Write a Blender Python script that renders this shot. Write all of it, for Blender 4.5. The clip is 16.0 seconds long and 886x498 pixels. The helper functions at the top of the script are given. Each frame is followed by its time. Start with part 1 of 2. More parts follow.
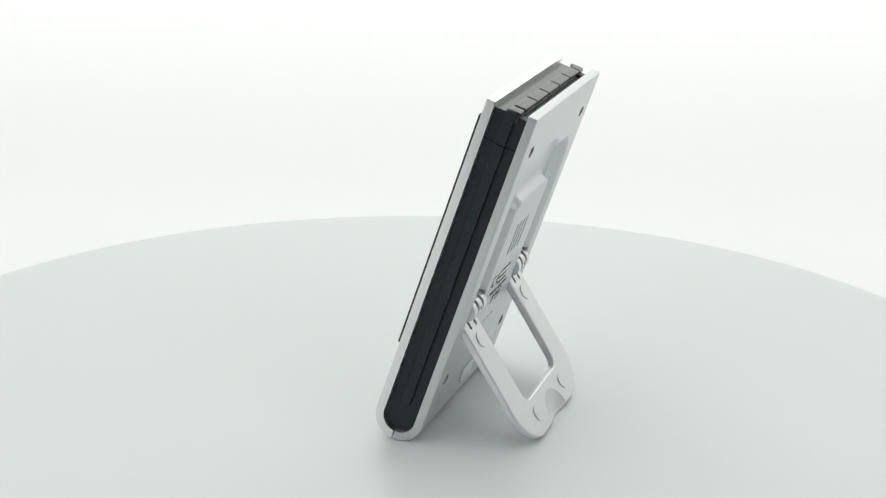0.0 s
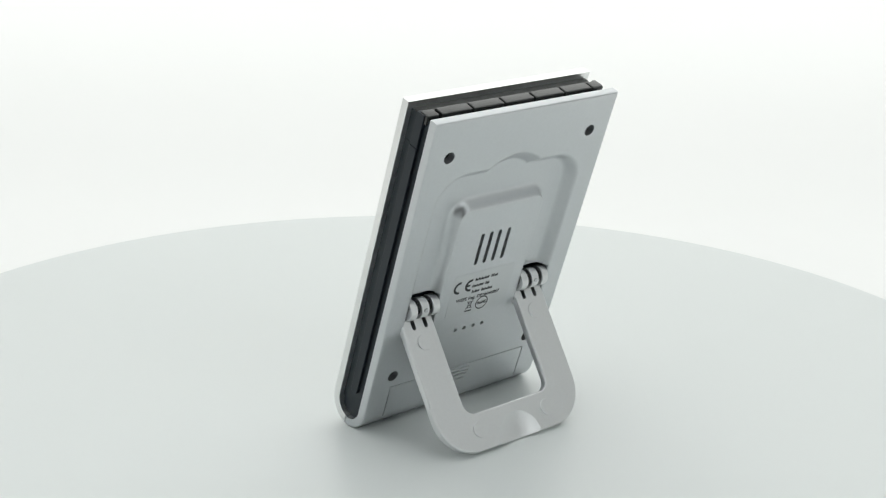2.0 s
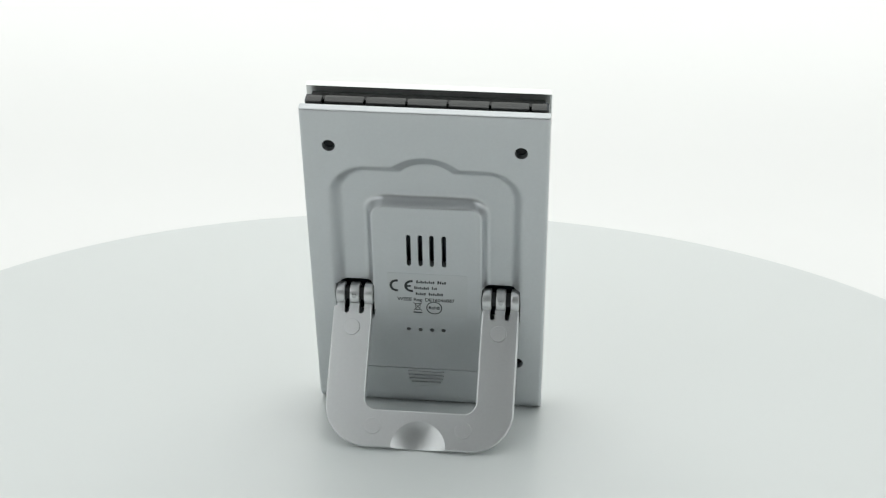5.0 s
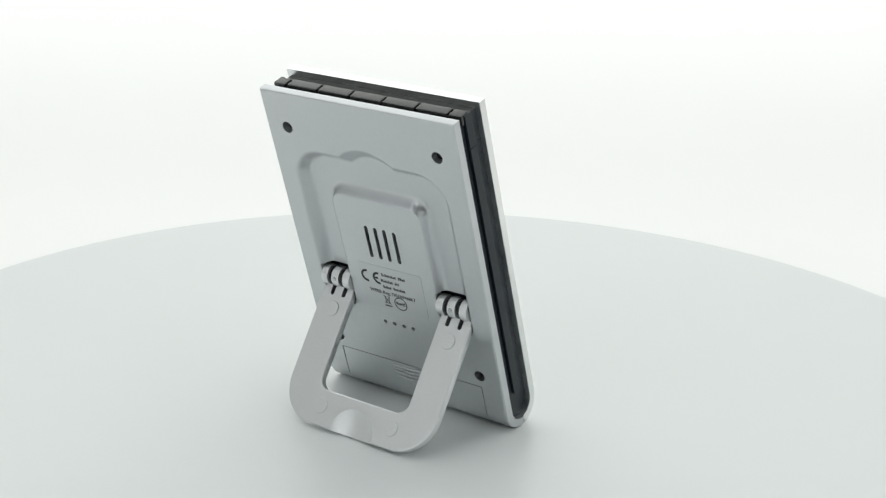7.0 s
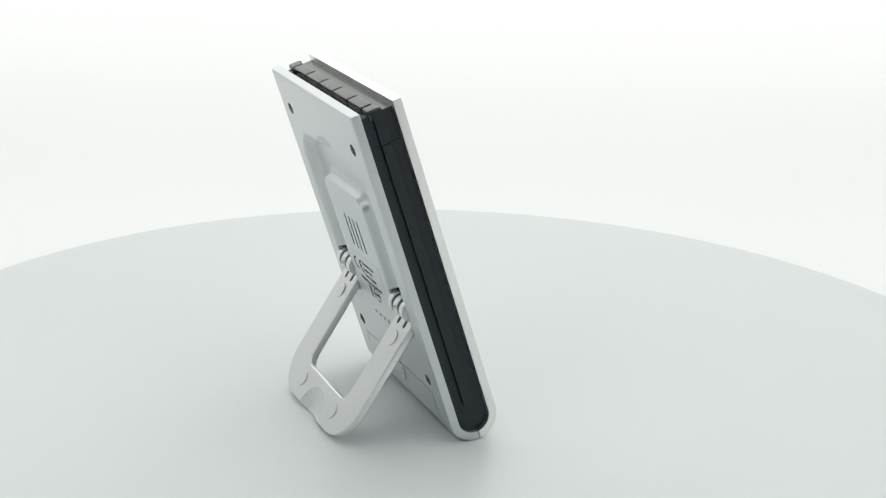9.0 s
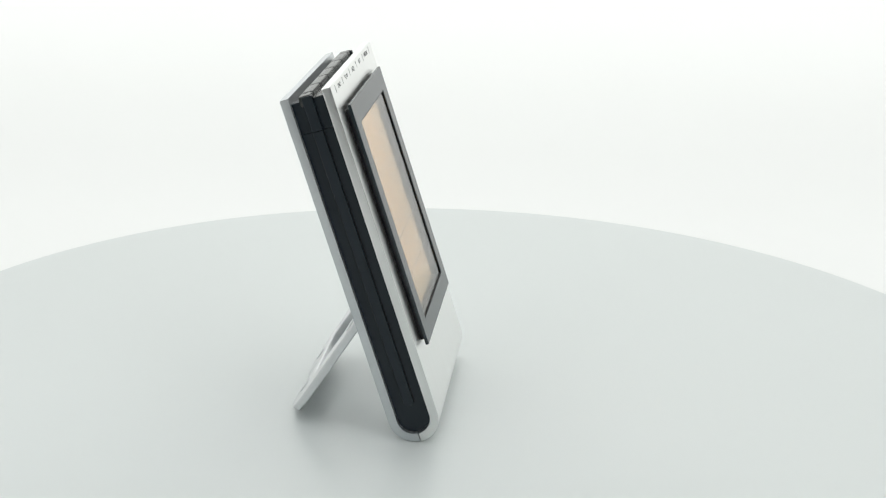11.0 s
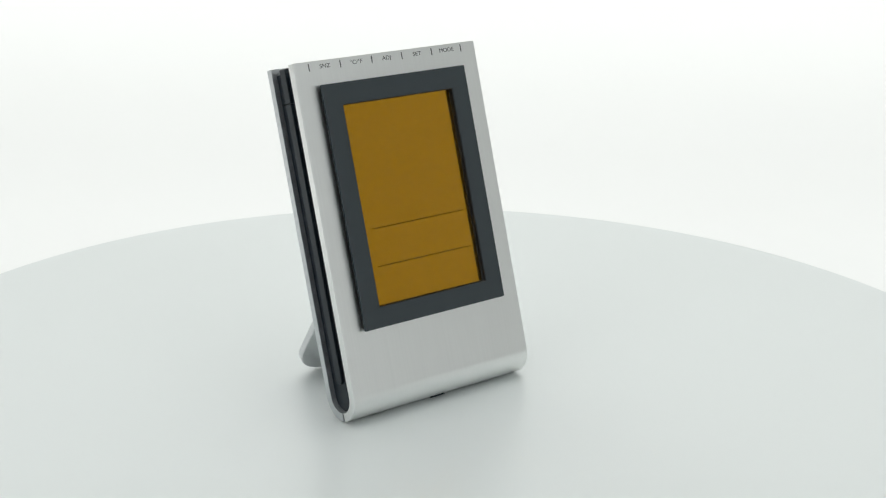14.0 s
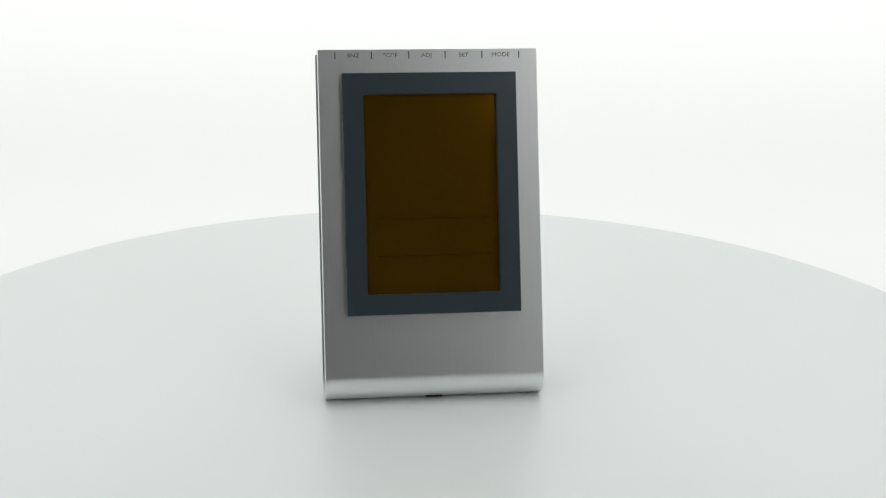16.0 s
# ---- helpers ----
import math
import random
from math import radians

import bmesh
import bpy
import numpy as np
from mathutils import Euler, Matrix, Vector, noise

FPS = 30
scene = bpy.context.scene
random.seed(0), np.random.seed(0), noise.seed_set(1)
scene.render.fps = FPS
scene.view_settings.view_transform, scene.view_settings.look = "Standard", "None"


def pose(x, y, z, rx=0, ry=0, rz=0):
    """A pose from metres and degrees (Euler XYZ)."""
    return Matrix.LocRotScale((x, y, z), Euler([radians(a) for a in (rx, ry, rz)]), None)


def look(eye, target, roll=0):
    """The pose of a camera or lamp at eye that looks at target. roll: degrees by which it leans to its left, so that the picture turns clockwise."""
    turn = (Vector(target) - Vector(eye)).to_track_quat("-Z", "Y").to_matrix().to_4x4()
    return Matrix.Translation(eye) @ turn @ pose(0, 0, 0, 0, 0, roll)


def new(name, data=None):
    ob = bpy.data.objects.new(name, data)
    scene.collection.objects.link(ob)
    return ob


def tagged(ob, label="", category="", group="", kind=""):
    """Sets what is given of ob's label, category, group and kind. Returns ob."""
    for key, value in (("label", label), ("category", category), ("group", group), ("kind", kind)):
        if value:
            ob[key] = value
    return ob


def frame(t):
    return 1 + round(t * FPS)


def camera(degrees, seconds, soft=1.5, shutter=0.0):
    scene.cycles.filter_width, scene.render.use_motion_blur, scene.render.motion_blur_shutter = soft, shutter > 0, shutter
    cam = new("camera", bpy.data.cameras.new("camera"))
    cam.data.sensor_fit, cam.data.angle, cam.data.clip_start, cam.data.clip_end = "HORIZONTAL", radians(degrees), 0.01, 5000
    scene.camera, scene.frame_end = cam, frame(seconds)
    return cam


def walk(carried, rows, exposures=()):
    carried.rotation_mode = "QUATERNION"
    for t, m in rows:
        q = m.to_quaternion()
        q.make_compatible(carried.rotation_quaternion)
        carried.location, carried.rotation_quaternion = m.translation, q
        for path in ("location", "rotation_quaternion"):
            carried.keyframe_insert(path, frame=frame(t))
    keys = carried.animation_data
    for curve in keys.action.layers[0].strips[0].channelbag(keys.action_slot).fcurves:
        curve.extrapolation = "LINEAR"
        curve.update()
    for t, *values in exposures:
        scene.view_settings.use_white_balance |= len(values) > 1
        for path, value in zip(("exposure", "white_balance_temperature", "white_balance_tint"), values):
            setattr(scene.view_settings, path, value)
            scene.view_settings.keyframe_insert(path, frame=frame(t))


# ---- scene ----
# ---- camera: it stands still before a turntable ----
cam = camera(32.495, 16.0, soft=1.2)
EYE = pose(0.0, -0.5337, 0.23695, 90 - 18.417, 0, -0.298) @ pose(0, 0, 0, 0, 0, 1.135)
walk(cam, [(0.0, EYE), (16.0, EYE)])
START_ANGLE, TURN_RATE = 70.35, -15.157   # degrees, degrees a second

# ---- light: a white light tent, open towards a dark room on the camera's side ----
world = bpy.data.worlds.new("dark_room")
scene.world = world
world.use_nodes = True
world.node_tree.nodes["Background"].inputs[0].default_value = (0.9, 1.0, 1.0, 1)
world.node_tree.nodes["Background"].inputs[1].default_value = 0.03
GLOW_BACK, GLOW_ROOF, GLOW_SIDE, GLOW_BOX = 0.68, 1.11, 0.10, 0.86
scene.view_settings.exposure = 0.0


# ---- materials ----
def shader(name, color, rough=0.5, metal=0.0, spec=0.5, coat=0.0):
    m = bpy.data.materials.new(name)
    m.use_nodes = True
    b = m.node_tree.nodes["Principled BSDF"]
    b.inputs["Base Color"].default_value = (*color, 1)
    b.inputs["Roughness"].default_value = rough
    b.inputs["Metallic"].default_value = metal
    b.inputs["Specular IOR Level"].default_value = spec
    b.inputs["Coat Weight"].default_value = coat
    return m, b


def noisy(m, b, color, amount, scale, stretch=(1, 1, 1), bump=0.0, rough=None, detail=4.0, fine=0.0):
    """Two scales of grain: a broad one on the colour, a fine one on relief and gloss."""
    nt = m.node_tree
    tc = nt.nodes.new("ShaderNodeTexCoord")
    mp = nt.nodes.new("ShaderNodeMapping")
    mp.inputs["Scale"].default_value = stretch
    nt.links.new(tc.outputs["Object"], mp.inputs["Vector"])
    n1 = nt.nodes.new("ShaderNodeTexNoise")
    n1.inputs["Scale"].default_value = scale
    n1.inputs["Detail"].default_value = detail
    nt.links.new(mp.outputs[0], n1.inputs["Vector"])
    mix = nt.nodes.new("ShaderNodeMix")
    mix.data_type = "RGBA"
    mix.inputs[6].default_value = (*[c * (1 - amount) for c in color], 1)
    mix.inputs[7].default_value = (*[min(1, c * (1 + amount)) for c in color], 1)
    nt.links.new(n1.outputs["Fac"], mix.inputs[0])
    nt.links.new(mix.outputs[2], b.inputs["Base Color"])
    n2 = nt.nodes.new("ShaderNodeTexNoise")
    n2.inputs["Scale"].default_value = fine or scale * 9
    n2.inputs["Detail"].default_value = 2
    nt.links.new(mp.outputs[0], n2.inputs["Vector"])
    if bump:
        bp = nt.nodes.new("ShaderNodeBump")
        bp.inputs["Strength"].default_value = bump
        bp.inputs["Distance"].default_value = 0.0001
        nt.links.new(n2.outputs["Fac"], bp.inputs["Height"])
        nt.links.new(bp.outputs[0], b.inputs["Normal"])
    if rough:
        mr = nt.nodes.new("ShaderNodeMapRange")
        mr.inputs["To Min"].default_value, mr.inputs["To Max"].default_value = rough
        nt.links.new(n2.outputs["Fac"], mr.inputs["Value"])
        nt.links.new(mr.outputs[0], b.inputs["Roughness"])
    return m


def make(name, color, rough, metal=0.0, amount=0.05, scale=60, stretch=(1, 1, 1), bump=0.0, spread=0.04, spec=0.5, coat=0.0, fine=0.0):
    m, b = shader(name, color, rough, metal, spec, coat)
    return noisy(m, b, color, amount, scale, stretch, bump, (max(0.02, rough - spread), rough + spread), fine=fine)


BRUSHED = make("brushed_aluminium", (0.855, 0.86, 0.85), 0.33, 1.0, 0.03, 120, (12, 12, 0.25), 0.06, 0.05)
SILVER = make("silver_paint", (0.615, 0.635, 0.65), 0.37, 0.82, 0.03, 900, bump=0.06, fine=2500)
SILVER_STAND = make("silver_stand_paint", (0.76, 0.77, 0.775), 0.35, 0.85, 0.03, 900, bump=0.06, fine=2500)
STICKER = make("silver_sticker", (0.595, 0.615, 0.625), 0.33, 0.7, 0.02, 60)
CHARCOAL = make("charcoal_plastic", (0.010, 0.017, 0.024), 0.42, 0.0, 0.08, 90, bump=0.03, spec=0.4, fine=3000)
KEY_RUBBER = make("grey_key_rubber", (0.028, 0.030, 0.029), 0.22, 0.0, 0.04, 40, spread=0.0, spec=0.6)
BEZEL = make("slate_bezel", (0.030, 0.041, 0.048), 0.24, 0.0, 0.05, 70, bump=0.03, spec=0.6, fine=3000)
BLACK = make("black_cavity", (0.01, 0.011, 0.012), 0.6, 0.0, 0.1, 100)
PRINT = make("dark_print", (0.03, 0.032, 0.035), 0.6, 0.0, 0.1, 200)
AMBER = make("amber_display", (0.57, 0.285, 0.012), 0.11, 0.965, 0.015, 30, spread=0.01)
LINE = make("display_line", (0.02, 0.012, 0.004), 0.6, 0.0, 0.1, 80, spec=0.05)
DISC = make("white_disc", (0.715, 0.745, 0.738), 0.33, 0.0, 0.012, 7, bump=0.02, spec=0.5, fine=900)
STEEL = make("dull_pin", (0.6, 0.61, 0.62), 0.35, 0.9, 0.04, 90)
ROOM = make("dark_room_paint", (0.05, 0.053, 0.055), 0.8, 0.0, 0.1, 3)
GLASS, glass_b = shader("clear_window", (1, 1, 1), 0.02)
glass_b.inputs["Transmission Weight"].default_value = 1.0
glass_b.inputs["IOR"].default_value = 1.18


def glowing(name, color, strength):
    """White tent fabric, its light put in as emission; no lamp shines through it."""
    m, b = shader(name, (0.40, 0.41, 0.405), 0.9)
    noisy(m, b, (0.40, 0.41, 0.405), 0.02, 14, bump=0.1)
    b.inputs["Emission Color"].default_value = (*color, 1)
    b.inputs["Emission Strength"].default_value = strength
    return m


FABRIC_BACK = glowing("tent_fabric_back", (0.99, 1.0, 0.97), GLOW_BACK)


def glow_by_height(m, low, high, top):
    """Paints light into the sweep's emission by height, dimmer at its foot and top."""
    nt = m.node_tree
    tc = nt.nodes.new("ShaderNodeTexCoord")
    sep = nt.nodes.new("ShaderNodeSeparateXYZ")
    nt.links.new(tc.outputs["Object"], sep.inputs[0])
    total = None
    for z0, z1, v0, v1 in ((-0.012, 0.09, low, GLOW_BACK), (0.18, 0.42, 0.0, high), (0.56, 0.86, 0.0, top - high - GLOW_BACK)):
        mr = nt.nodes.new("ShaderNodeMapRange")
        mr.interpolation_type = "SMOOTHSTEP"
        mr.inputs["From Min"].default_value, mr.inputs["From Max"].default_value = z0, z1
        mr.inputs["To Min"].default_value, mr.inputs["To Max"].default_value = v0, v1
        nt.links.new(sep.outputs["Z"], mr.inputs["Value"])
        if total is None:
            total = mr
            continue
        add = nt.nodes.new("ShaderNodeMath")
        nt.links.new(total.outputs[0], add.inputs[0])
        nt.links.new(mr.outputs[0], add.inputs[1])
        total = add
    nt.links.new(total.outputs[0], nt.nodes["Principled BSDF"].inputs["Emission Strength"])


glow_by_height(FABRIC_BACK, 0.51, 0.70, 0.45)
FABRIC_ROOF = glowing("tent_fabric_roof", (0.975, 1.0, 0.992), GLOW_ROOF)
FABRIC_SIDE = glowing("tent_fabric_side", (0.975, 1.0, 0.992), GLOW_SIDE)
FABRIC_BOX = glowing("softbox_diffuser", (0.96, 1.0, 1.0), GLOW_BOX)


# ---- mesh helpers: lengths in millimetres ----
def box(bm, x0, x1, y0, y1, z0, z1, bevel=0.0, segments=2):
    made = bmesh.ops.create_cube(bm, size=1.0)["verts"]
    for v in made:
        v.co = ((x0 + x1) / 2 + v.co.x * (x1 - x0), (y0 + y1) / 2 + v.co.y * (y1 - y0), (z0 + z1) / 2 + v.co.z * (z1 - z0))
    if bevel:
        edges = list({e for v in made for e in v.link_edges})
        bmesh.ops.bevel(bm, geom=edges, offset=bevel, segments=segments, profile=0.5, affect="EDGES", clamp_overlap=True)
    return bm


def prism(bm, outline, a0, a1, place, bevel=0.0, segments=2):
    """A closed outline swept from a0 to a1; place(p, q, a) gives the point."""
    low = [bm.verts.new(place(p, q, a0)) for p, q in outline]
    top = [bm.verts.new(place(p, q, a1)) for p, q in outline]
    n = len(outline)
    caps = [bm.faces.new(low[::-1]), bm.faces.new(top)]
    sides = [bm.faces.new((low[i], low[(i + 1) % n], top[(i + 1) % n], top[i])) for i in range(n)]
    bmesh.ops.recalc_face_normals(bm, faces=caps + sides)
    if bevel:
        edges = list({e for f in caps for e in f.edges})
        bmesh.ops.bevel(bm, geom=edges, offset=bevel, segments=segments, profile=0.5, affect="EDGES", clamp_overlap=True)
    return bm


def cyl(bm, x, y, z, radius, length, axis="y", n=32, bevel=0.0):
    turn = {"x": pose(0, 0, 0, 0, 90, 0), "y": pose(0, 0, 0, 90, 0, 0), "z": Matrix()}[axis]
    got = bmesh.ops.create_cone(bm, cap_ends=True, segments=n, radius1=radius, radius2=radius, depth=length, matrix=Matrix.Translation((x, y, z)) @ turn)
    if bevel:
        edges = [e for e in {e for v in got["verts"] for e in v.link_edges} if any(len(f.verts) > 4 for f in e.link_faces)]
        bmesh.ops.bevel(bm, geom=edges, offset=bevel, segments=2, profile=0.5, affect="EDGES", clamp_overlap=True)
    return bm


def arc(cx, cy, r, a0, a1, n):
    return [(cx + r * math.cos(radians(a0 + (a1 - a0) * i / n)), cy + r * math.sin(radians(a0 + (a1 - a0) * i / n))) for i in range(n + 1)]


def rounded(x0, x1, y0, y1, r, n=8):
    return arc(x1 - r, y1 - r, r, 0, 90, n) + arc(x0 + r, y1 - r, r, 90, 180, n) + arc(x0 + r, y0 + r, r, 180, 270, n) + arc(x1 - r, y0 + r, r, 270, 360, n)


def mesh_of(name, bm, material, angle=32):
    bmesh.ops.transform(bm, matrix=Matrix.Scale(0.001, 4), verts=bm.verts)
    for f in bm.faces:
        f.smooth = True
    for e in bm.edges:
        e.smooth = len(e.link_faces) == 2 and e.calc_face_angle(0) < radians(angle)
    me = bpy.data.meshes.new(name)
    bm.to_mesh(me)
    bm.free()
    me.materials.append(material)
    return me


def part(name, bm, material, parent, label="", m=None, angle=32):
    ob = new(name, mesh_of(name, bm, material, angle))
    even = ob.modifiers.new("even_shading", "WEIGHTED_NORMAL")
    even.keep_sharp = True
    ob.parent = parent
    if m is not None:
        ob.matrix_basis = m
    return tagged(ob, label)


def carve(bm, cutter, angle=32):
    """bm less cutter, both in millimetres, as a new bmesh."""
    obs = []
    for k, b in enumerate((bm, cutter)):
        me = bpy.data.meshes.new("carve")
        b.to_mesh(me)
        b.free()
        obs.append(new("carve", me))
    mod = obs[0].modifiers.new("cut", "BOOLEAN")
    mod.operation, mod.solver, mod.object = "DIFFERENCE", "EXACT", obs[1]
    mod.use_self = True
    got = bpy.data.meshes.new_from_object(obs[0].evaluated_get(bpy.context.evaluated_depsgraph_get()))
    out = bmesh.new()
    out.from_mesh(got)
    for o in obs:
        me = o.data
        bpy.data.objects.remove(o)
        bpy.data.meshes.remove(me)
    bpy.data.meshes.remove(got)
    return out


def writing(name, text, size, x, y, z, material, parent, back=False, depth=0.05, width=1.0, bold=0.0):
    """Raised print on the front (y+) or the back (y-) of the clock; x, z its middle."""
    cu = bpy.data.curves.new(name, "FONT")
    cu.body, cu.size, cu.extrude, cu.offset = text, size, depth, bold
    cu.align_x, cu.align_y = "CENTER", "CENTER"
    ob = new(name, cu)
    got = bpy.data.meshes.new_from_object(ob.evaluated_get(bpy.context.evaluated_depsgraph_get()))
    bpy.data.objects.remove(ob)
    bpy.data.curves.remove(cu)
    bm = bmesh.new()
    bm.from_mesh(got)
    bpy.data.meshes.remove(got)
    turn = pose(0, 0, 0, 90, 0, 0) if back else pose(0, 0, 0, 90, 0, 180)
    bmesh.ops.transform(bm, matrix=Matrix.Translation((x, y, z)) @ turn @ Matrix.Diagonal((width, 1, 1, 1)), verts=bm.verts)
    return part(name, bm, material, parent)


# ---- the light tent and the room ----
def studio():
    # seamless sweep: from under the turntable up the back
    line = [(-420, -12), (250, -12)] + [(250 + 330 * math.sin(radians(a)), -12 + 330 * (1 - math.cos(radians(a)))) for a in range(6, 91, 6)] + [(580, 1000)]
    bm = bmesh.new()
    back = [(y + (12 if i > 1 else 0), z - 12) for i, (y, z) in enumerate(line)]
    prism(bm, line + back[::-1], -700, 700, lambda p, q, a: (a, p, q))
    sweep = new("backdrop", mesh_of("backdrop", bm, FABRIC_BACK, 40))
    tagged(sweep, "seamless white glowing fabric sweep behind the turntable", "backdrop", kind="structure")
    # unseen side and roof cloths, added to give light by emission
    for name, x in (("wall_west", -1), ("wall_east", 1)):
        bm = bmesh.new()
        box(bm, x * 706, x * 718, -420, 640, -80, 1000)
        tagged(new(name, mesh_of(name, bm, FABRIC_SIDE)), "unseen white side fabric of the light tent, added to emit light", "tent wall", kind="structure")
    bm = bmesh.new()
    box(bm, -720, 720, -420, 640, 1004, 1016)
    tagged(new("ceiling", mesh_of("ceiling", bm, FABRIC_ROOF)), "unseen white roof fabric of the light tent, added to emit light", "tent roof", kind="structure")
    # platform under the tent, and the dark room beyond its open side
    bm = bmesh.new()
    box(bm, -720, 720, -420, 600, -800, -24.5)
    tagged(new("platform", mesh_of("platform", bm, ROOM)), "dark painted platform under the light tent", "platform", kind="structure")
    for name, b in (("wall_south", (-1300, 1300, -1510, -1500, -800, 1300)), ("wall_room_west", (-1312, -1302, -1500, 900, -800, 1300)), ("wall_room_east", (1302, 1312, -1500, 900, -800, 1300)), ("wall_north", (-1300, 1300, 902, 912, -800, 1300)), ("floor", (-1300, 1300, -1500, 900, -812, -802)), ("ceiling_room", (-1300, 1300, -1500, 900, 1302, 1312))):
        bm = bmesh.new()
        box(bm, *b)
        tagged(new(name, mesh_of(name, bm, ROOM)), "dark painted wall of the unlit room", "wall", kind="structure")


studio()


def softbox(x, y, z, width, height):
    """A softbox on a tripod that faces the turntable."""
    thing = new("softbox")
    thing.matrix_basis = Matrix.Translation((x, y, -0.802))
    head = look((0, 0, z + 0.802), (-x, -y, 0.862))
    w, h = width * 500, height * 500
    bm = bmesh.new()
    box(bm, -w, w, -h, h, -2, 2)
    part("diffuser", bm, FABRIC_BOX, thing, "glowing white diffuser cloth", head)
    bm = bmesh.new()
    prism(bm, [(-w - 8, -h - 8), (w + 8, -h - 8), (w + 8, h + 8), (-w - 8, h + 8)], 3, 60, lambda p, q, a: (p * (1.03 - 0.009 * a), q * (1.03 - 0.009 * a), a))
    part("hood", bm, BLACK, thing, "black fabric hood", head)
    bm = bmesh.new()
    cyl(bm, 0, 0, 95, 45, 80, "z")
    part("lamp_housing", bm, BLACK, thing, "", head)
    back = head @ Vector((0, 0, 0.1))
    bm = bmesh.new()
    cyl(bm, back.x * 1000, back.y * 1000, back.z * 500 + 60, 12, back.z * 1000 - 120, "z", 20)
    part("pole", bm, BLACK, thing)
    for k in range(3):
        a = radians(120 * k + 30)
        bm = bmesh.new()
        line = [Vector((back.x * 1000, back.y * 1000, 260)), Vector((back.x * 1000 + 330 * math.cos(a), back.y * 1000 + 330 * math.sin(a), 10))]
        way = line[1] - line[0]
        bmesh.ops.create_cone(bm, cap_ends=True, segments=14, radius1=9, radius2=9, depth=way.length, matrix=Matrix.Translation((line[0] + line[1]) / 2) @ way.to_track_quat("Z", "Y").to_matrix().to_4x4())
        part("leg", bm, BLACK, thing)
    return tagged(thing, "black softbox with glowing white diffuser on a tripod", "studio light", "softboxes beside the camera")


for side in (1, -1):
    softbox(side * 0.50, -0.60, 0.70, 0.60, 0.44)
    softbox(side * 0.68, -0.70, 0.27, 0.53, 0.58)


# ---- the turntable ----
RIM, RIM_X, RIM_Y, WARP_X, WARP_Y = 240.84, 0.70, 5.14, -0.0090, -0.0115


def turntable():
    thing = new("turntable")
    rings, n = [0, 40, 80, 120, 150, 180, 205, 225, 238, RIM - 1.0, RIM - 0.3, RIM], 160
    bm = bmesh.new()
    rows = []
    for k, r in enumerate(rings):
        row = []
        for i in range(n):
            a = 2 * math.pi * i / n
            f = min(1, max(0, (r - 80) / (RIM - 80))) ** 1.5
            x, y = r * math.cos(a) + RIM_X * f, r * math.sin(a) + RIM_Y * f
            z = (WARP_X * x + WARP_Y * y) * f - (0, 0.3, 1.0)[max(0, k - len(rings) + 3)]
            row.append(bm.verts.new((x, y, z)))
            if r == 0:
                break
        rows.append(row)
    edge = [v.co.copy() for v in rows[-1]]
    under = [bm.verts.new((v.co.x, v.co.y, -12)) for v in rows[-1]]
    hub = bm.verts.new((0, 0, -12))
    for i in range(n):
        j = (i + 1) % n
        bm.faces.new((rows[0][0], rows[1][i], rows[1][j]))
        for a, b in zip(rows[1:], rows[2:]):
            bm.faces.new((a[i], b[i], b[j], a[j]))
        bm.faces.new((under[j], under[i], hub))
        bm.faces.new((rows[-1][i], under[i], under[j], rows[-1][j]))
    bmesh.ops.recalc_face_normals(bm, faces=bm.faces)
    part("disc", bm, DISC, thing, "matt white round disc, slightly warped at the rim")
    bm = bmesh.new()
    ring = [[bm.verts.new((p.x * f, p.y * f, z if z < -5 else p.z + z)) for p in edge] for f, z in ((1.0005, -1.2), (1.004, -1.6), (1.004, -11.5), (1.0005, -11.9))]
    for a, b in zip(ring, ring[1:] + ring[:1]):
        for i in range(n):
            j = (i + 1) % n
            bm.faces.new((a[i], b[i], b[j], a[j]))
    bmesh.ops.recalc_face_normals(bm, faces=bm.faces)
    part("rim", bm, DISC, thing, "white edge band")
    return tagged(thing, "large matt white round turntable disc", "turntable")


TABLE = turntable()

# ---- the clock; body space: x width, y depth (front +), z up along the slab ----
TILT = 18.18
CLOCK = new("desk_clock")
tagged(CLOCK, "silver desk clock with amber display, propped on its stand", "clock")
LEAN = pose(0, 0, 0, TILT, 0, 0)
HALF, FACE, TOP, BEND, SHELL = 41.5, 9.2, 131.45, 9.68, 3.25


def smooth(a, b, t):
    t = min(1, max(0, (t - a) / (b - a)))
    return t * t * (3 - 2 * t)


def inside(x, z, x0, x1, z0, z1, r):
    """Distance to the edge of a rounded rectangle, positive inside."""
    dx, dz = abs(x - (x0 + x1) / 2) - (x1 - x0) / 2 + r, abs(z - (z0 + z1) / 2) - (z1 - z0) / 2 + r
    return r - math.hypot(max(dx, 0), max(dz, 0)) - min(max(dx, dz), 0)


def recess(x, z):
    """Depth of the stand's hollow in the back: a U round the raised middle, with a thumb notch above."""
    if z < 40 or z > 118:
        return 0.0
    outer = inside(x, z, -33.4, 33.4, 30, 109.6, 13)
    island = -inside(x, z, -19.4, 19.4, 0, 93.8, 4.5)
    notch = 17.8 - math.hypot(x, z - 96.0)
    depth = 3.8 * min(smooth(-0.4, 4.2, outer), hollow(island / 4.2, 4)) * smooth(44, 46, z)
    dip = min(3.8, max(0.0, 0.85 * notch)) * smooth(98, 102, z)
    return max(depth, dip)


def hollow(t, steep):
    """A wall that drops steeply and rounds out into the floor."""
    t = min(1, max(0, t))
    return 1 - (1 - t) ** steep


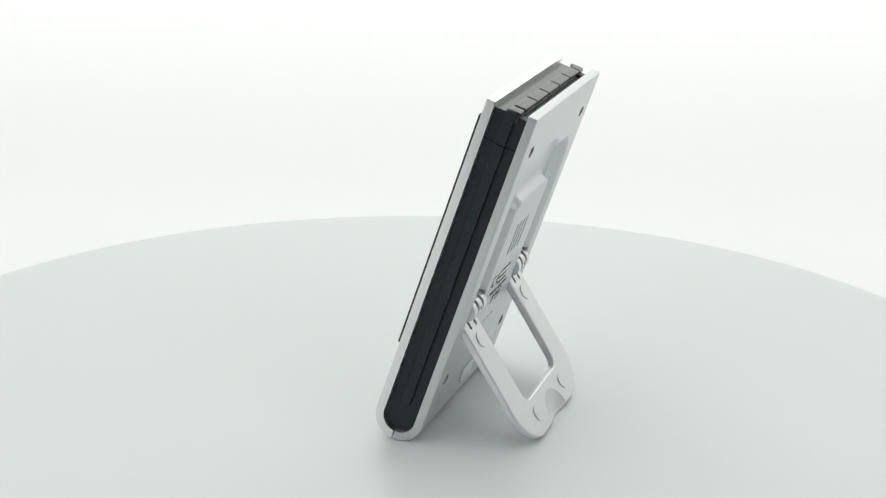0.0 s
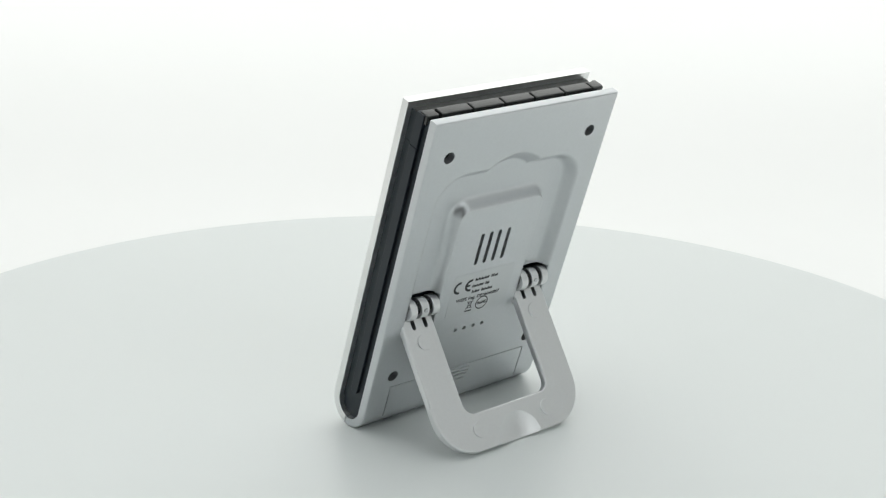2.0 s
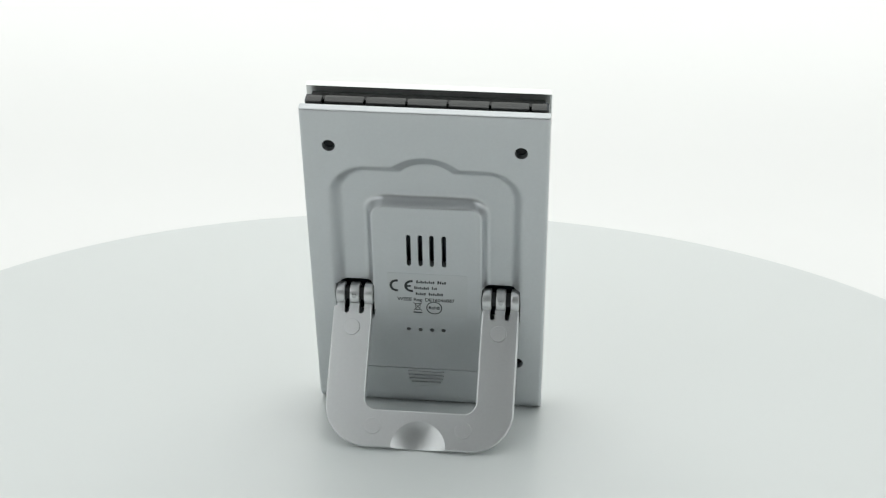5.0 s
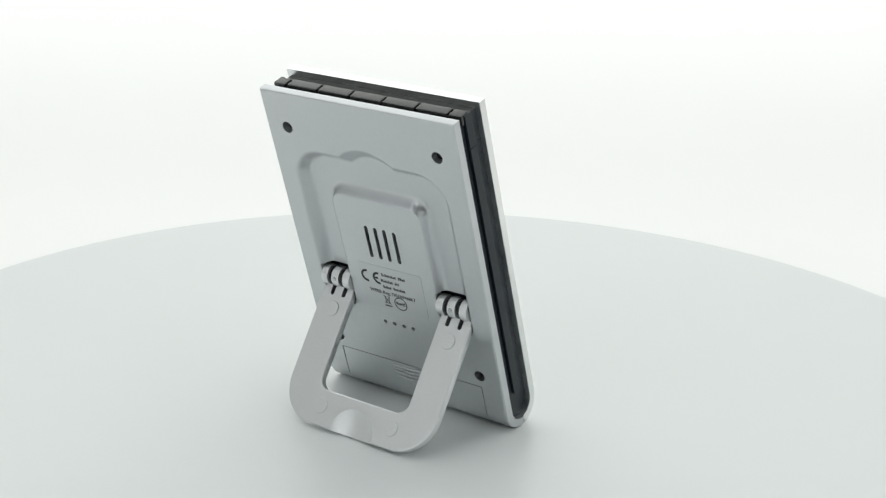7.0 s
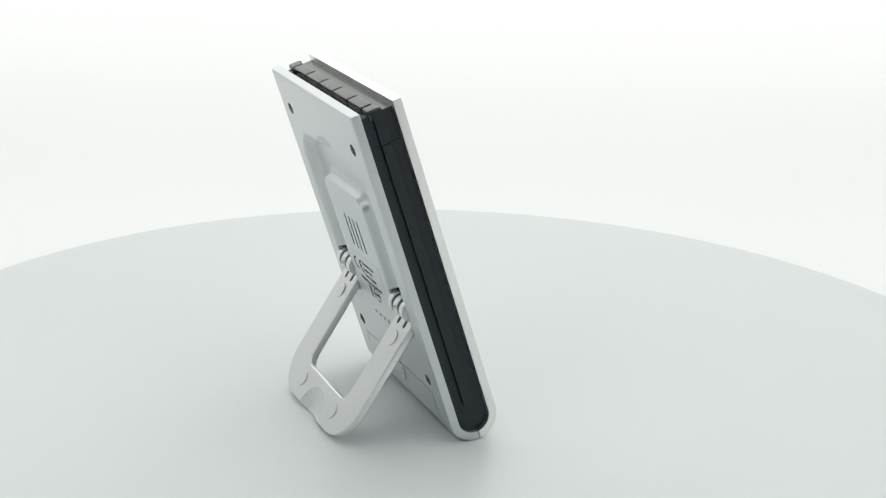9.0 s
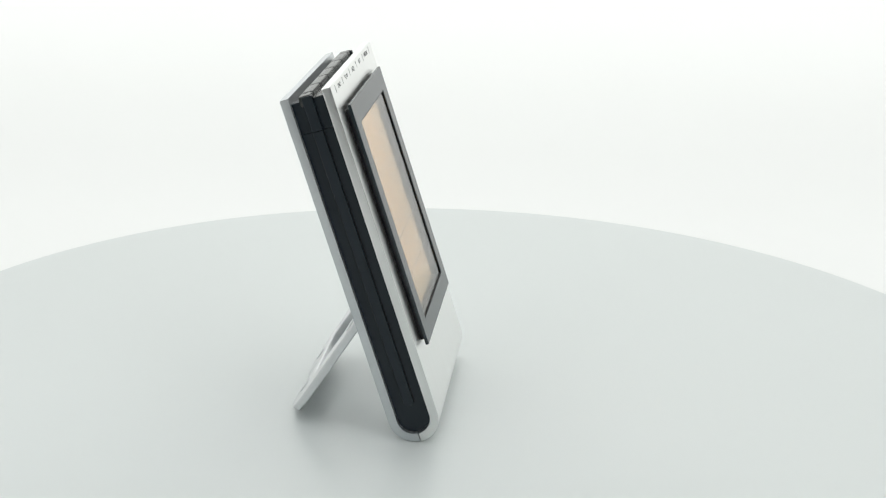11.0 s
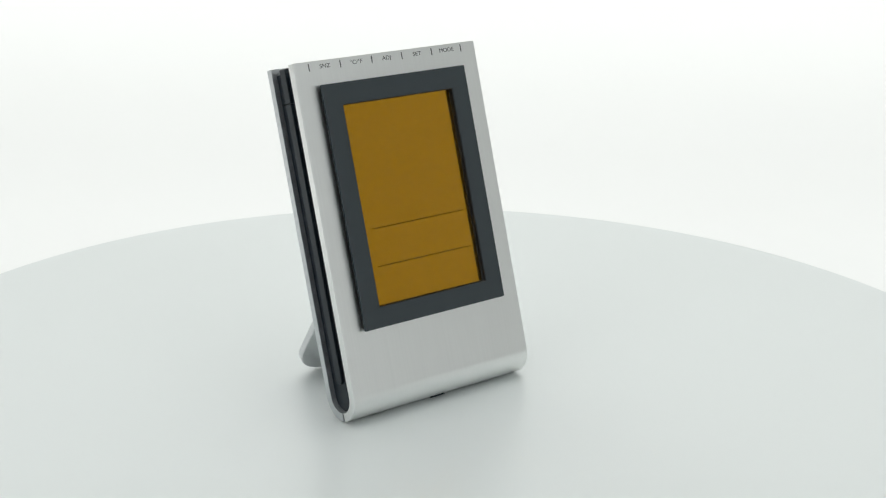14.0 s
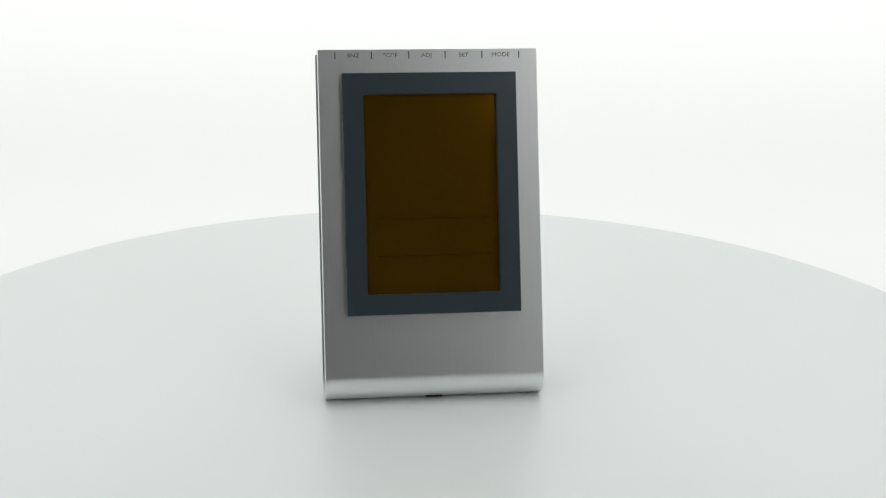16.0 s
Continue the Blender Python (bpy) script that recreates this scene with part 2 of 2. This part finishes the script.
def back_cover():
    """The back half of the shell, down to the seam under the bend."""
    zs = [TOP - 0.5 * i for i in range(int((TOP - BEND) / 0.5) + 1)]
    line = [(z, -FACE, 0.0, -1.0) for z in zs]
    for i in range(1, 15):
        a = radians(89 * i / 14)
        line.append((BEND - FACE * math.sin(a), -FACE * math.cos(a), -math.sin(a), -math.cos(a)))
    xs = [-HALF, -HALF + 0.25] + [round(-HALF + 0.55 + 0.5 * i, 3) for i in range(int((2 * HALF - 1.1) / 0.5) + 1)] + [HALF - 0.25, HALF]
    bm = bmesh.new()
    outer, inner = [], []
    for k, (z, y, nz, ny) in enumerate(line):
        ro, ri = [], []
        for x in xs:
            d = recess(x, z) if nz == 0 else 0.0
            e = 0.45 * max(0, (abs(x) - HALF + 0.55) / 0.55) ** 2 + (0.3 if k == 0 else 0)
            t = max(SHELL, d + 1.1)
            ro.append(bm.verts.new((x, y - ny * (d + e), z - nz * (d + e))))
            ri.append(bm.verts.new((x, y - ny * t, z - nz * t)))
        outer.append(ro), inner.append(ri)
    nr, nc = len(outer), len(xs)
    for i in range(nr - 1):
        for j in range(nc - 1):
            bm.faces.new((outer[i][j], outer[i + 1][j], outer[i + 1][j + 1], outer[i][j + 1]))
            bm.faces.new((inner[i][j], inner[i][j + 1], inner[i + 1][j + 1], inner[i + 1][j]))
        for j, s in ((0, 1), (nc - 1, -1)):
            f = (outer[i][j], inner[i][j], inner[i + 1][j], outer[i + 1][j])
            bm.faces.new(f if s > 0 else f[::-1])
    for j in range(nc - 1):
        bm.faces.new((outer[0][j], outer[0][j + 1], inner[0][j + 1], inner[0][j]))
        bm.faces.new((outer[-1][j], inner[-1][j], inner[-1][j + 1], outer[-1][j + 1]))
    bmesh.ops.recalc_face_normals(bm, faces=bm.faces)
    cut = bmesh.new()
    for x, z in ((-32.25, 117.45), (32.25, 117.45), (-32.3, 26.35), (32.3, 26.35)):
        cyl(cut, x, -FACE, z, 2.2, 14, "y", 28)
    for x in (-6.35, -2.25, 1.75, 6.05):
        prism(cut, arc(x, 81.3, 0.78, 0, 180, 8) + arc(x, 69.5, 0.78, 180, 360, 8), -14, -3, lambda p, q, a: (p, a, q))
    for x in (-7.1, -2.85, 1.4, 5.6):
        cyl(cut, x, -FACE, 39.9, 0.8, 14, "y", 16)
    for s in (-1, 1):
        box(cut, min(s * 19.3, s * 33.0), max(s * 19.3, s * 33.0), -14, -3.5, 45.4, 59.0)
        box(cut, s * 32.2 - 0.18, s * 32.2 + 0.18, -9.9, -8.7, 4.0, 21.0)
    box(cut, -32.38, 32.38, -9.9, -8.8, 21.05, 21.4)
    return part("back_cover", carve(bm, cut), SILVER, CLOCK, "satin silver back cover with a hollow for the stand", LEAN, 62)


COVER = back_cover()


def front_shell():
    out = [(TOP, FACE), (BEND, FACE)] + [(BEND - FACE * math.sin(radians(a)), FACE * math.cos(radians(a))) for a in range(6, 85, 6)] + [(BEND - FACE * math.sin(radians(88.6)), FACE * math.cos(radians(88.6)))]
    r = FACE - SHELL
    ins = [(TOP, r), (BEND, r)] + [(BEND - r * math.sin(radians(a)), r * math.cos(radians(a))) for a in range(6, 85, 6)] + [(BEND - r * math.sin(radians(88.6)), r * math.cos(radians(88.6)))]
    bm = bmesh.new()
    prism(bm, out + ins[::-1], -HALF, HALF, lambda p, q, a: (a, q, p), 0.35)
    cut = bmesh.new()
    box(cut, -25.9, 25.9, 3, 12, 39.0, 115.2)
    bm = carve(bm, cut)
    return part("front_shell", bm, BRUSHED, CLOCK, "brushed aluminium front plate bent under at the foot", LEAN, 28)


FRONT = front_shell()


def core():
    bm = bmesh.new()
    box(bm, -36, 36, -3.2, 5.9, 6, 127.6)
    middle = part("core", bm, CHARCOAL, CLOCK, "charcoal plastic body between the shells", LEAN)
    for y0, y1, z in ((1.35, 6.1, 129.3), (-6.1, -3.05, 128.4)):
        bm = bmesh.new()
        box(bm, -39.4, 39.4, y0, y1, 126, z, 0.3)
        part("top_rail", bm, KEY_RUBBER, CLOCK, "grey plastic rail beside the keys", LEAN)
    for s in (-1, 1):
        side = lambda p, q, a, s=s: (s * a, q, p)
        bm = bmesh.new()
        prism(bm, [(117.93, -6.1), (117.93, 6.1)] + [(9.9 - 6.1 * math.sin(radians(a)), 6.1 * math.cos(radians(a))) for a in range(0, 181, 10)], 35, 39.5, side, 0.2)
        panel = part("side_panel", bm, CHARCOAL, CLOCK, "", LEAN)
        bm = bmesh.new()
        prism(bm, [(117.93, -1.8), (117.93, 1.9)] + [(16 - 1.85 * math.sin(radians(a)), 0.05 + 1.85 * math.cos(radians(a))) for a in range(0, 181, 15)], 38.6, 40.7, side, 0.3, 2)
        part("ridge", bm, CHARCOAL, panel)
        # black strips along the ridge's creases: the shade there, laid on as colour
        for y in (-2.0, 2.1):
            bm = bmesh.new()
            prism(bm, [(117.8, y - 0.2), (117.8, y + 0.2), (15, y + 0.2), (15, y - 0.2)], 39.3, 39.53, side)
            part("crease_shade", bm, BLACK, panel)
        bm = bmesh.new()
        prism(bm, [(129.0, -6.1), (129.0, 6.1), (118.03, 6.1), (118.03, -6.1)], 35, 39.5, side, 0.12)
        cap = part("end_cap", bm, CHARCOAL, CLOCK, "", LEAN)
        bm = bmesh.new()
        prism(bm, [(130.4, -1.8), (130.4, 1.9), (118.03, 1.9), (118.03, -1.8)], 38.6, 40.7, side, 0.3, 2)
        part("ridge", bm, CHARCOAL, cap)
    marks = (34.6, 21.35, 7.3, -6.45, -20.45, -34.3)
    for a, b in zip(marks, marks[1:]):
        bm = bmesh.new()
        box(bm, b + 0.27, a - 0.27, -3.0, 1.3, 127, 130.9, 0.6)
        part("key", bm, KEY_RUBBER, CLOCK, "dark grey push key on the top edge", LEAN)
    for s in (-1, 1):
        bm = bmesh.new()
        box(bm, min(s * 34.9, s * 40.2), max(s * 34.9, s * 40.2), -3.0, 1.3, 127, 130.8, 0.6)
        part("key_end", bm, KEY_RUBBER, CLOCK, "", LEAN)
    return middle


core()


def face():
    """Bezel, window, display and print on the front."""
    bm = bmesh.new()
    def frame_of(bm, o, i, y0, y1, round_off=0.25):
        cut = bmesh.new()
        box(bm, -o[0], o[0], y0, y1, o[1], o[2], round_off)
        box(cut, -i[0], i[0], y0 - 3, y1 + 3, i[1], i[2])
        return carve(bm, cut)
    plate = part("bezel", frame_of(bm, (32.8, 32.25, 122.5), (25.3, 39.6, 114.6), 10.7, 11.9), BEZEL, CLOCK, "slate-grey frame plate round the display", LEAN)
    part("bezel_base", frame_of(bmesh.new(), (31.0, 33.9, 120.8), (25.8, 39.1, 115.1), 9.1, 10.75), BLACK, plate, "black recessed step behind the frame")
    bm = bmesh.new()
    box(bm, -25.2, 25.2, 5.95, 9.6, 39.5, 114.5)
    lcd = part("display", bm, AMBER, CLOCK, "amber reflective display, switched off", LEAN)
    for z in (68.1, 54.1):
        bm = bmesh.new()
        box(bm, -22.0, 21.2, 9.57, 9.63, z - 0.14, z + 0.14)
        part("divider_line", bm, LINE, lcd)
    part("gasket", frame_of(bmesh.new(), (25.3, 39.6, 114.6), (24.95, 39.95, 114.25), 9.7, 11.7, 0.0), BLACK, plate, "thin black seal round the window")
    bm = bmesh.new()
    box(bm, -24.95, 24.95, 11.0, 11.4, 39.95, 114.25)
    pane = part("window", bm, GLASS, plate, "clear flat window")
    pane.visible_shadow = False
    for x in (34.95, 21.35, 7.3, -6.45, -20.45, -34.55):
        bm = bmesh.new()
        box(bm, x - 0.2, x + 0.2, FACE - 0.05, FACE + 0.03, 127.95, 130.65)
        part("mark", bm, PRINT, FRONT)
    for text, x in (("SNZ", 28.1), ("\u00b0C/\u00b0F", 14.3), ("ADJ", 0.6), ("SET", -13.5), ("MODE", -27.6)):
        writing("key_name", text, 2.15, x, FACE + 0.02, 129.2, PRINT, FRONT, depth=0.03, width=1.15)


face()


def back_details():
    for x, z in ((-32.25, 117.45), (32.25, 117.45), (-32.3, 26.35), (32.3, 26.35)):
        bm = bmesh.new()
        cyl(bm, x, -5.9, z, 2.18, 1.6, "y", 24, 0.2)
        part("screw", bm, BLACK, COVER, "black screw sunk in its hole")
    bm = bmesh.new()
    prism(bm, rounded(-14.2, 14.2, 46.3, 65.3, 0.8), -FACE - 0.06, -FACE + 0.06, lambda p, q, a: (p, a, q))
    label = part("sticker", bm, STICKER, COVER, "thin silver sticker with dark print")
    ink = lambda p, q, a: (p, a, q)
    y0, y1 = -FACE - 0.12, -FACE - 0.04

    def stroke(bm, p, q, w):
        d = (Vector(q) - Vector(p)).normalized() * w / 2
        n = Vector((-d.y, d.x))
        prism(bm, [tuple(Vector(p) - d + n), tuple(Vector(p) - d - n), tuple(Vector(q) + d - n), tuple(Vector(q) + d + n)], y0, y1, ink)

    def band(bm, cx, cz, r0, r1, a0, a1, n=20):
        prism(bm, arc(cx, cz, r1, a0, a1, n) + arc(cx, cz, r0, a1, a0, n), y0, y1, ink)

    # conformity mark: two open half rings, the second with a bar
    bm = bmesh.new()
    band(bm, -10.9, 59.7, 1.75, 2.65, 80, 280)
    part("mark_c", bm, PRINT, label)
    bm = bmesh.new()
    band(bm, -5.6, 59.7, 1.75, 2.65, 80, 280)
    box(bm, -7.9, -5.9, y0, y1, 59.3, 60.1)
    part("mark_e", bm, PRINT, label)
    # three lines of small words, too small to letter
    for words, x, z in (((6.6, 3.2), -3.9, 61.7), ((5.4, 1.9), -4.7, 59.0), ((3.7, 5.3), -4.2, 56.4)):
        for w in words:
            bm = bmesh.new()
            n = max(2, round(w / 0.72))
            for k in range(n):
                u = x + w * k / n
                h = 0.62 if k == 0 else (0.34, 0.52, 0.40, 0.58)[(k * 7 + n) % 4]
                box(bm, u, u + w / n - 0.2, y0, y1, z - 0.55, z - 0.55 + 2 * h)
            part("print_bar", bm, PRINT, label)
            x += w + 0.9
    writing("print_line", "WEEE Reg. DE16046867", 2.0, -0.6, -FACE - 0.08, 53.7, PRINT, label, True, 0.03, 1.02, 0.03)
    bm = bmesh.new()
    band(bm, 2.3, 50.2, 2.5, 2.85, 0, 359, 40)
    part("print_ring", bm, PRINT, label)
    writing("mark_rohs", "RoHS", 1.75, 2.3, -FACE - 0.08, 50.2, PRINT, label, True, 0.03, 1.0, 0.06)
    # crossed-out bin over a bar
    bm = bmesh.new()
    box(bm, -5.2, -2.0, y0, y1, 47.7, 48.2)
    for p, q in (((-4.7, 51.9), (-2.5, 51.9)), ((-4.5, 51.8), (-4.2, 49.2)), ((-2.7, 51.8), (-3.0, 49.2)), ((-4.2, 49.2), (-3.0, 49.2)), ((-5.0, 52.3), (-2.2, 48.9)), ((-2.2, 52.3), (-5.0, 48.9))):
        stroke(bm, p, q, 0.22)
    part("print_bin", bm, PRINT, label)
    for k in range(4):
        bm = bmesh.new()
        z = 19.7 - 1.65 * k
        w = (6.5, 6.3, 6.0, 5.2)[k]
        prism(bm, arc(w - 1.25, z, 0.36, -90, 90, 4) + arc(-w - 1.25, z, 0.36, 90, 270, 4), -9.95, -9.1, lambda p, q, a: (p, a, q), 0.3, 3)
        part("grip_rib", bm, SILVER, COVER)
    bm = bmesh.new()
    prism(bm, [(-3.6, 12.9), (1.2, 12.9), (-1.2, 11.2)], -9.35, -9.1, lambda p, q, a: (p, a, q), 0.08)
    part("arrow", bm, SILVER, COVER)
    bm = bmesh.new()
    box(bm, -3.2, 3.2, 1.5, 2.6, 0.25, 1.2, 0.2)
    part("latch_tab", bm, CHARCOAL, COVER, "small dark tab of the battery door")
    # fixed hinge lugs in the pockets
    for s in (-1, 1):
        for x, w in ((21.2, 3.2), (26.2, 3.4), (31.2, 3.0)):
            bm = bmesh.new()
            cyl(bm, s * x, -7.2, 54.0, 3.9, w, "x", 28, 0.35)
            part("hinge_knuckle", bm, SILVER_STAND, COVER, "silver hinge barrel")
        bm = bmesh.new()
        cyl(bm, s * 26.2, -7.2, 54.0, 2.6, 12.6, "x", 20)
        part("hinge_pin", bm, BLACK, COVER)
        bm = bmesh.new()
        cyl(bm, s * 26.2, -10.95, 55.2, 0.8, 0.5, "y", 16)
        part("hinge_dot", bm, STEEL, COVER)


back_details()


# ---- the stand; its space: x width, y out of the outer face, z up along the stand ----
def stand():
    lean = -32.8
    # outer face through (0, -28.0, 37.45) of the clock's space; the stand's zero is there
    m = pose(-0.0004, -0.0280, 0.03745, lean, 0, 0)
    outer = [(33.2, 9.3)] + [(x, z) for x, z in arc(18.0, -27.35, 15.2, 0, -90, 12)]
    left = [(-x - 0.6, z) for x, z in outer[::-1]]
    inn = [(-19.8, 9.3)] + arc(-15.6, -24.8, 4.2, 180, 270, 8) + arc(15.4, -24.8, 4.2, 270, 360, 8) + [(19.6, 9.3)]
    bm = bmesh.new()
    prism(bm, outer + left + inn, 0.0, 3.0, lambda p, q, a: (p, a, q), 0.7, 3)
    cut = bmesh.new()
    for s in (-1, 1):
        for x in (23.6, 28.9):
            prism(cut, arc(s * x, 5.8, 0.85, 180, 360, 8) + [(s * x + 0.85, 14), (s * x - 0.85, 14)], -3, 6, lambda p, q, a: (p, a, q))
    bmesh.ops.create_uvsphere(cut, u_segments=120, v_segments=180, radius=23.8, matrix=pose(0.2, -23.8 + 2.1, -42.4, 90, 0, 0))
    ob = part("stand", carve(bm, cut), SILVER_STAND, CLOCK, "silver U-shaped folding stand, opened", m, 30)
    for x, z in ((-26.6, 0.0), (26.2, 0.0), (-16.3, -35.1), (15.8, -35.1)):
        bm = bmesh.new()
        cyl(bm, x, 0.0, z, 2.95, 0.9, "y", 40, 0.2)
        part("round_mark", bm, SILVER_STAND, ob)
    return ob


STAND = stand()


def motions():
    rows = [(float(t), pose(0, 0, 0, 0, 0, START_ANGLE + TURN_RATE * t)) for t in range(17)]
    walk(TABLE, rows)
    walk(CLOCK, [(t, m @ Matrix.Translation((-0.0001, 0.0007, 0))) for t, m in rows])


motions()
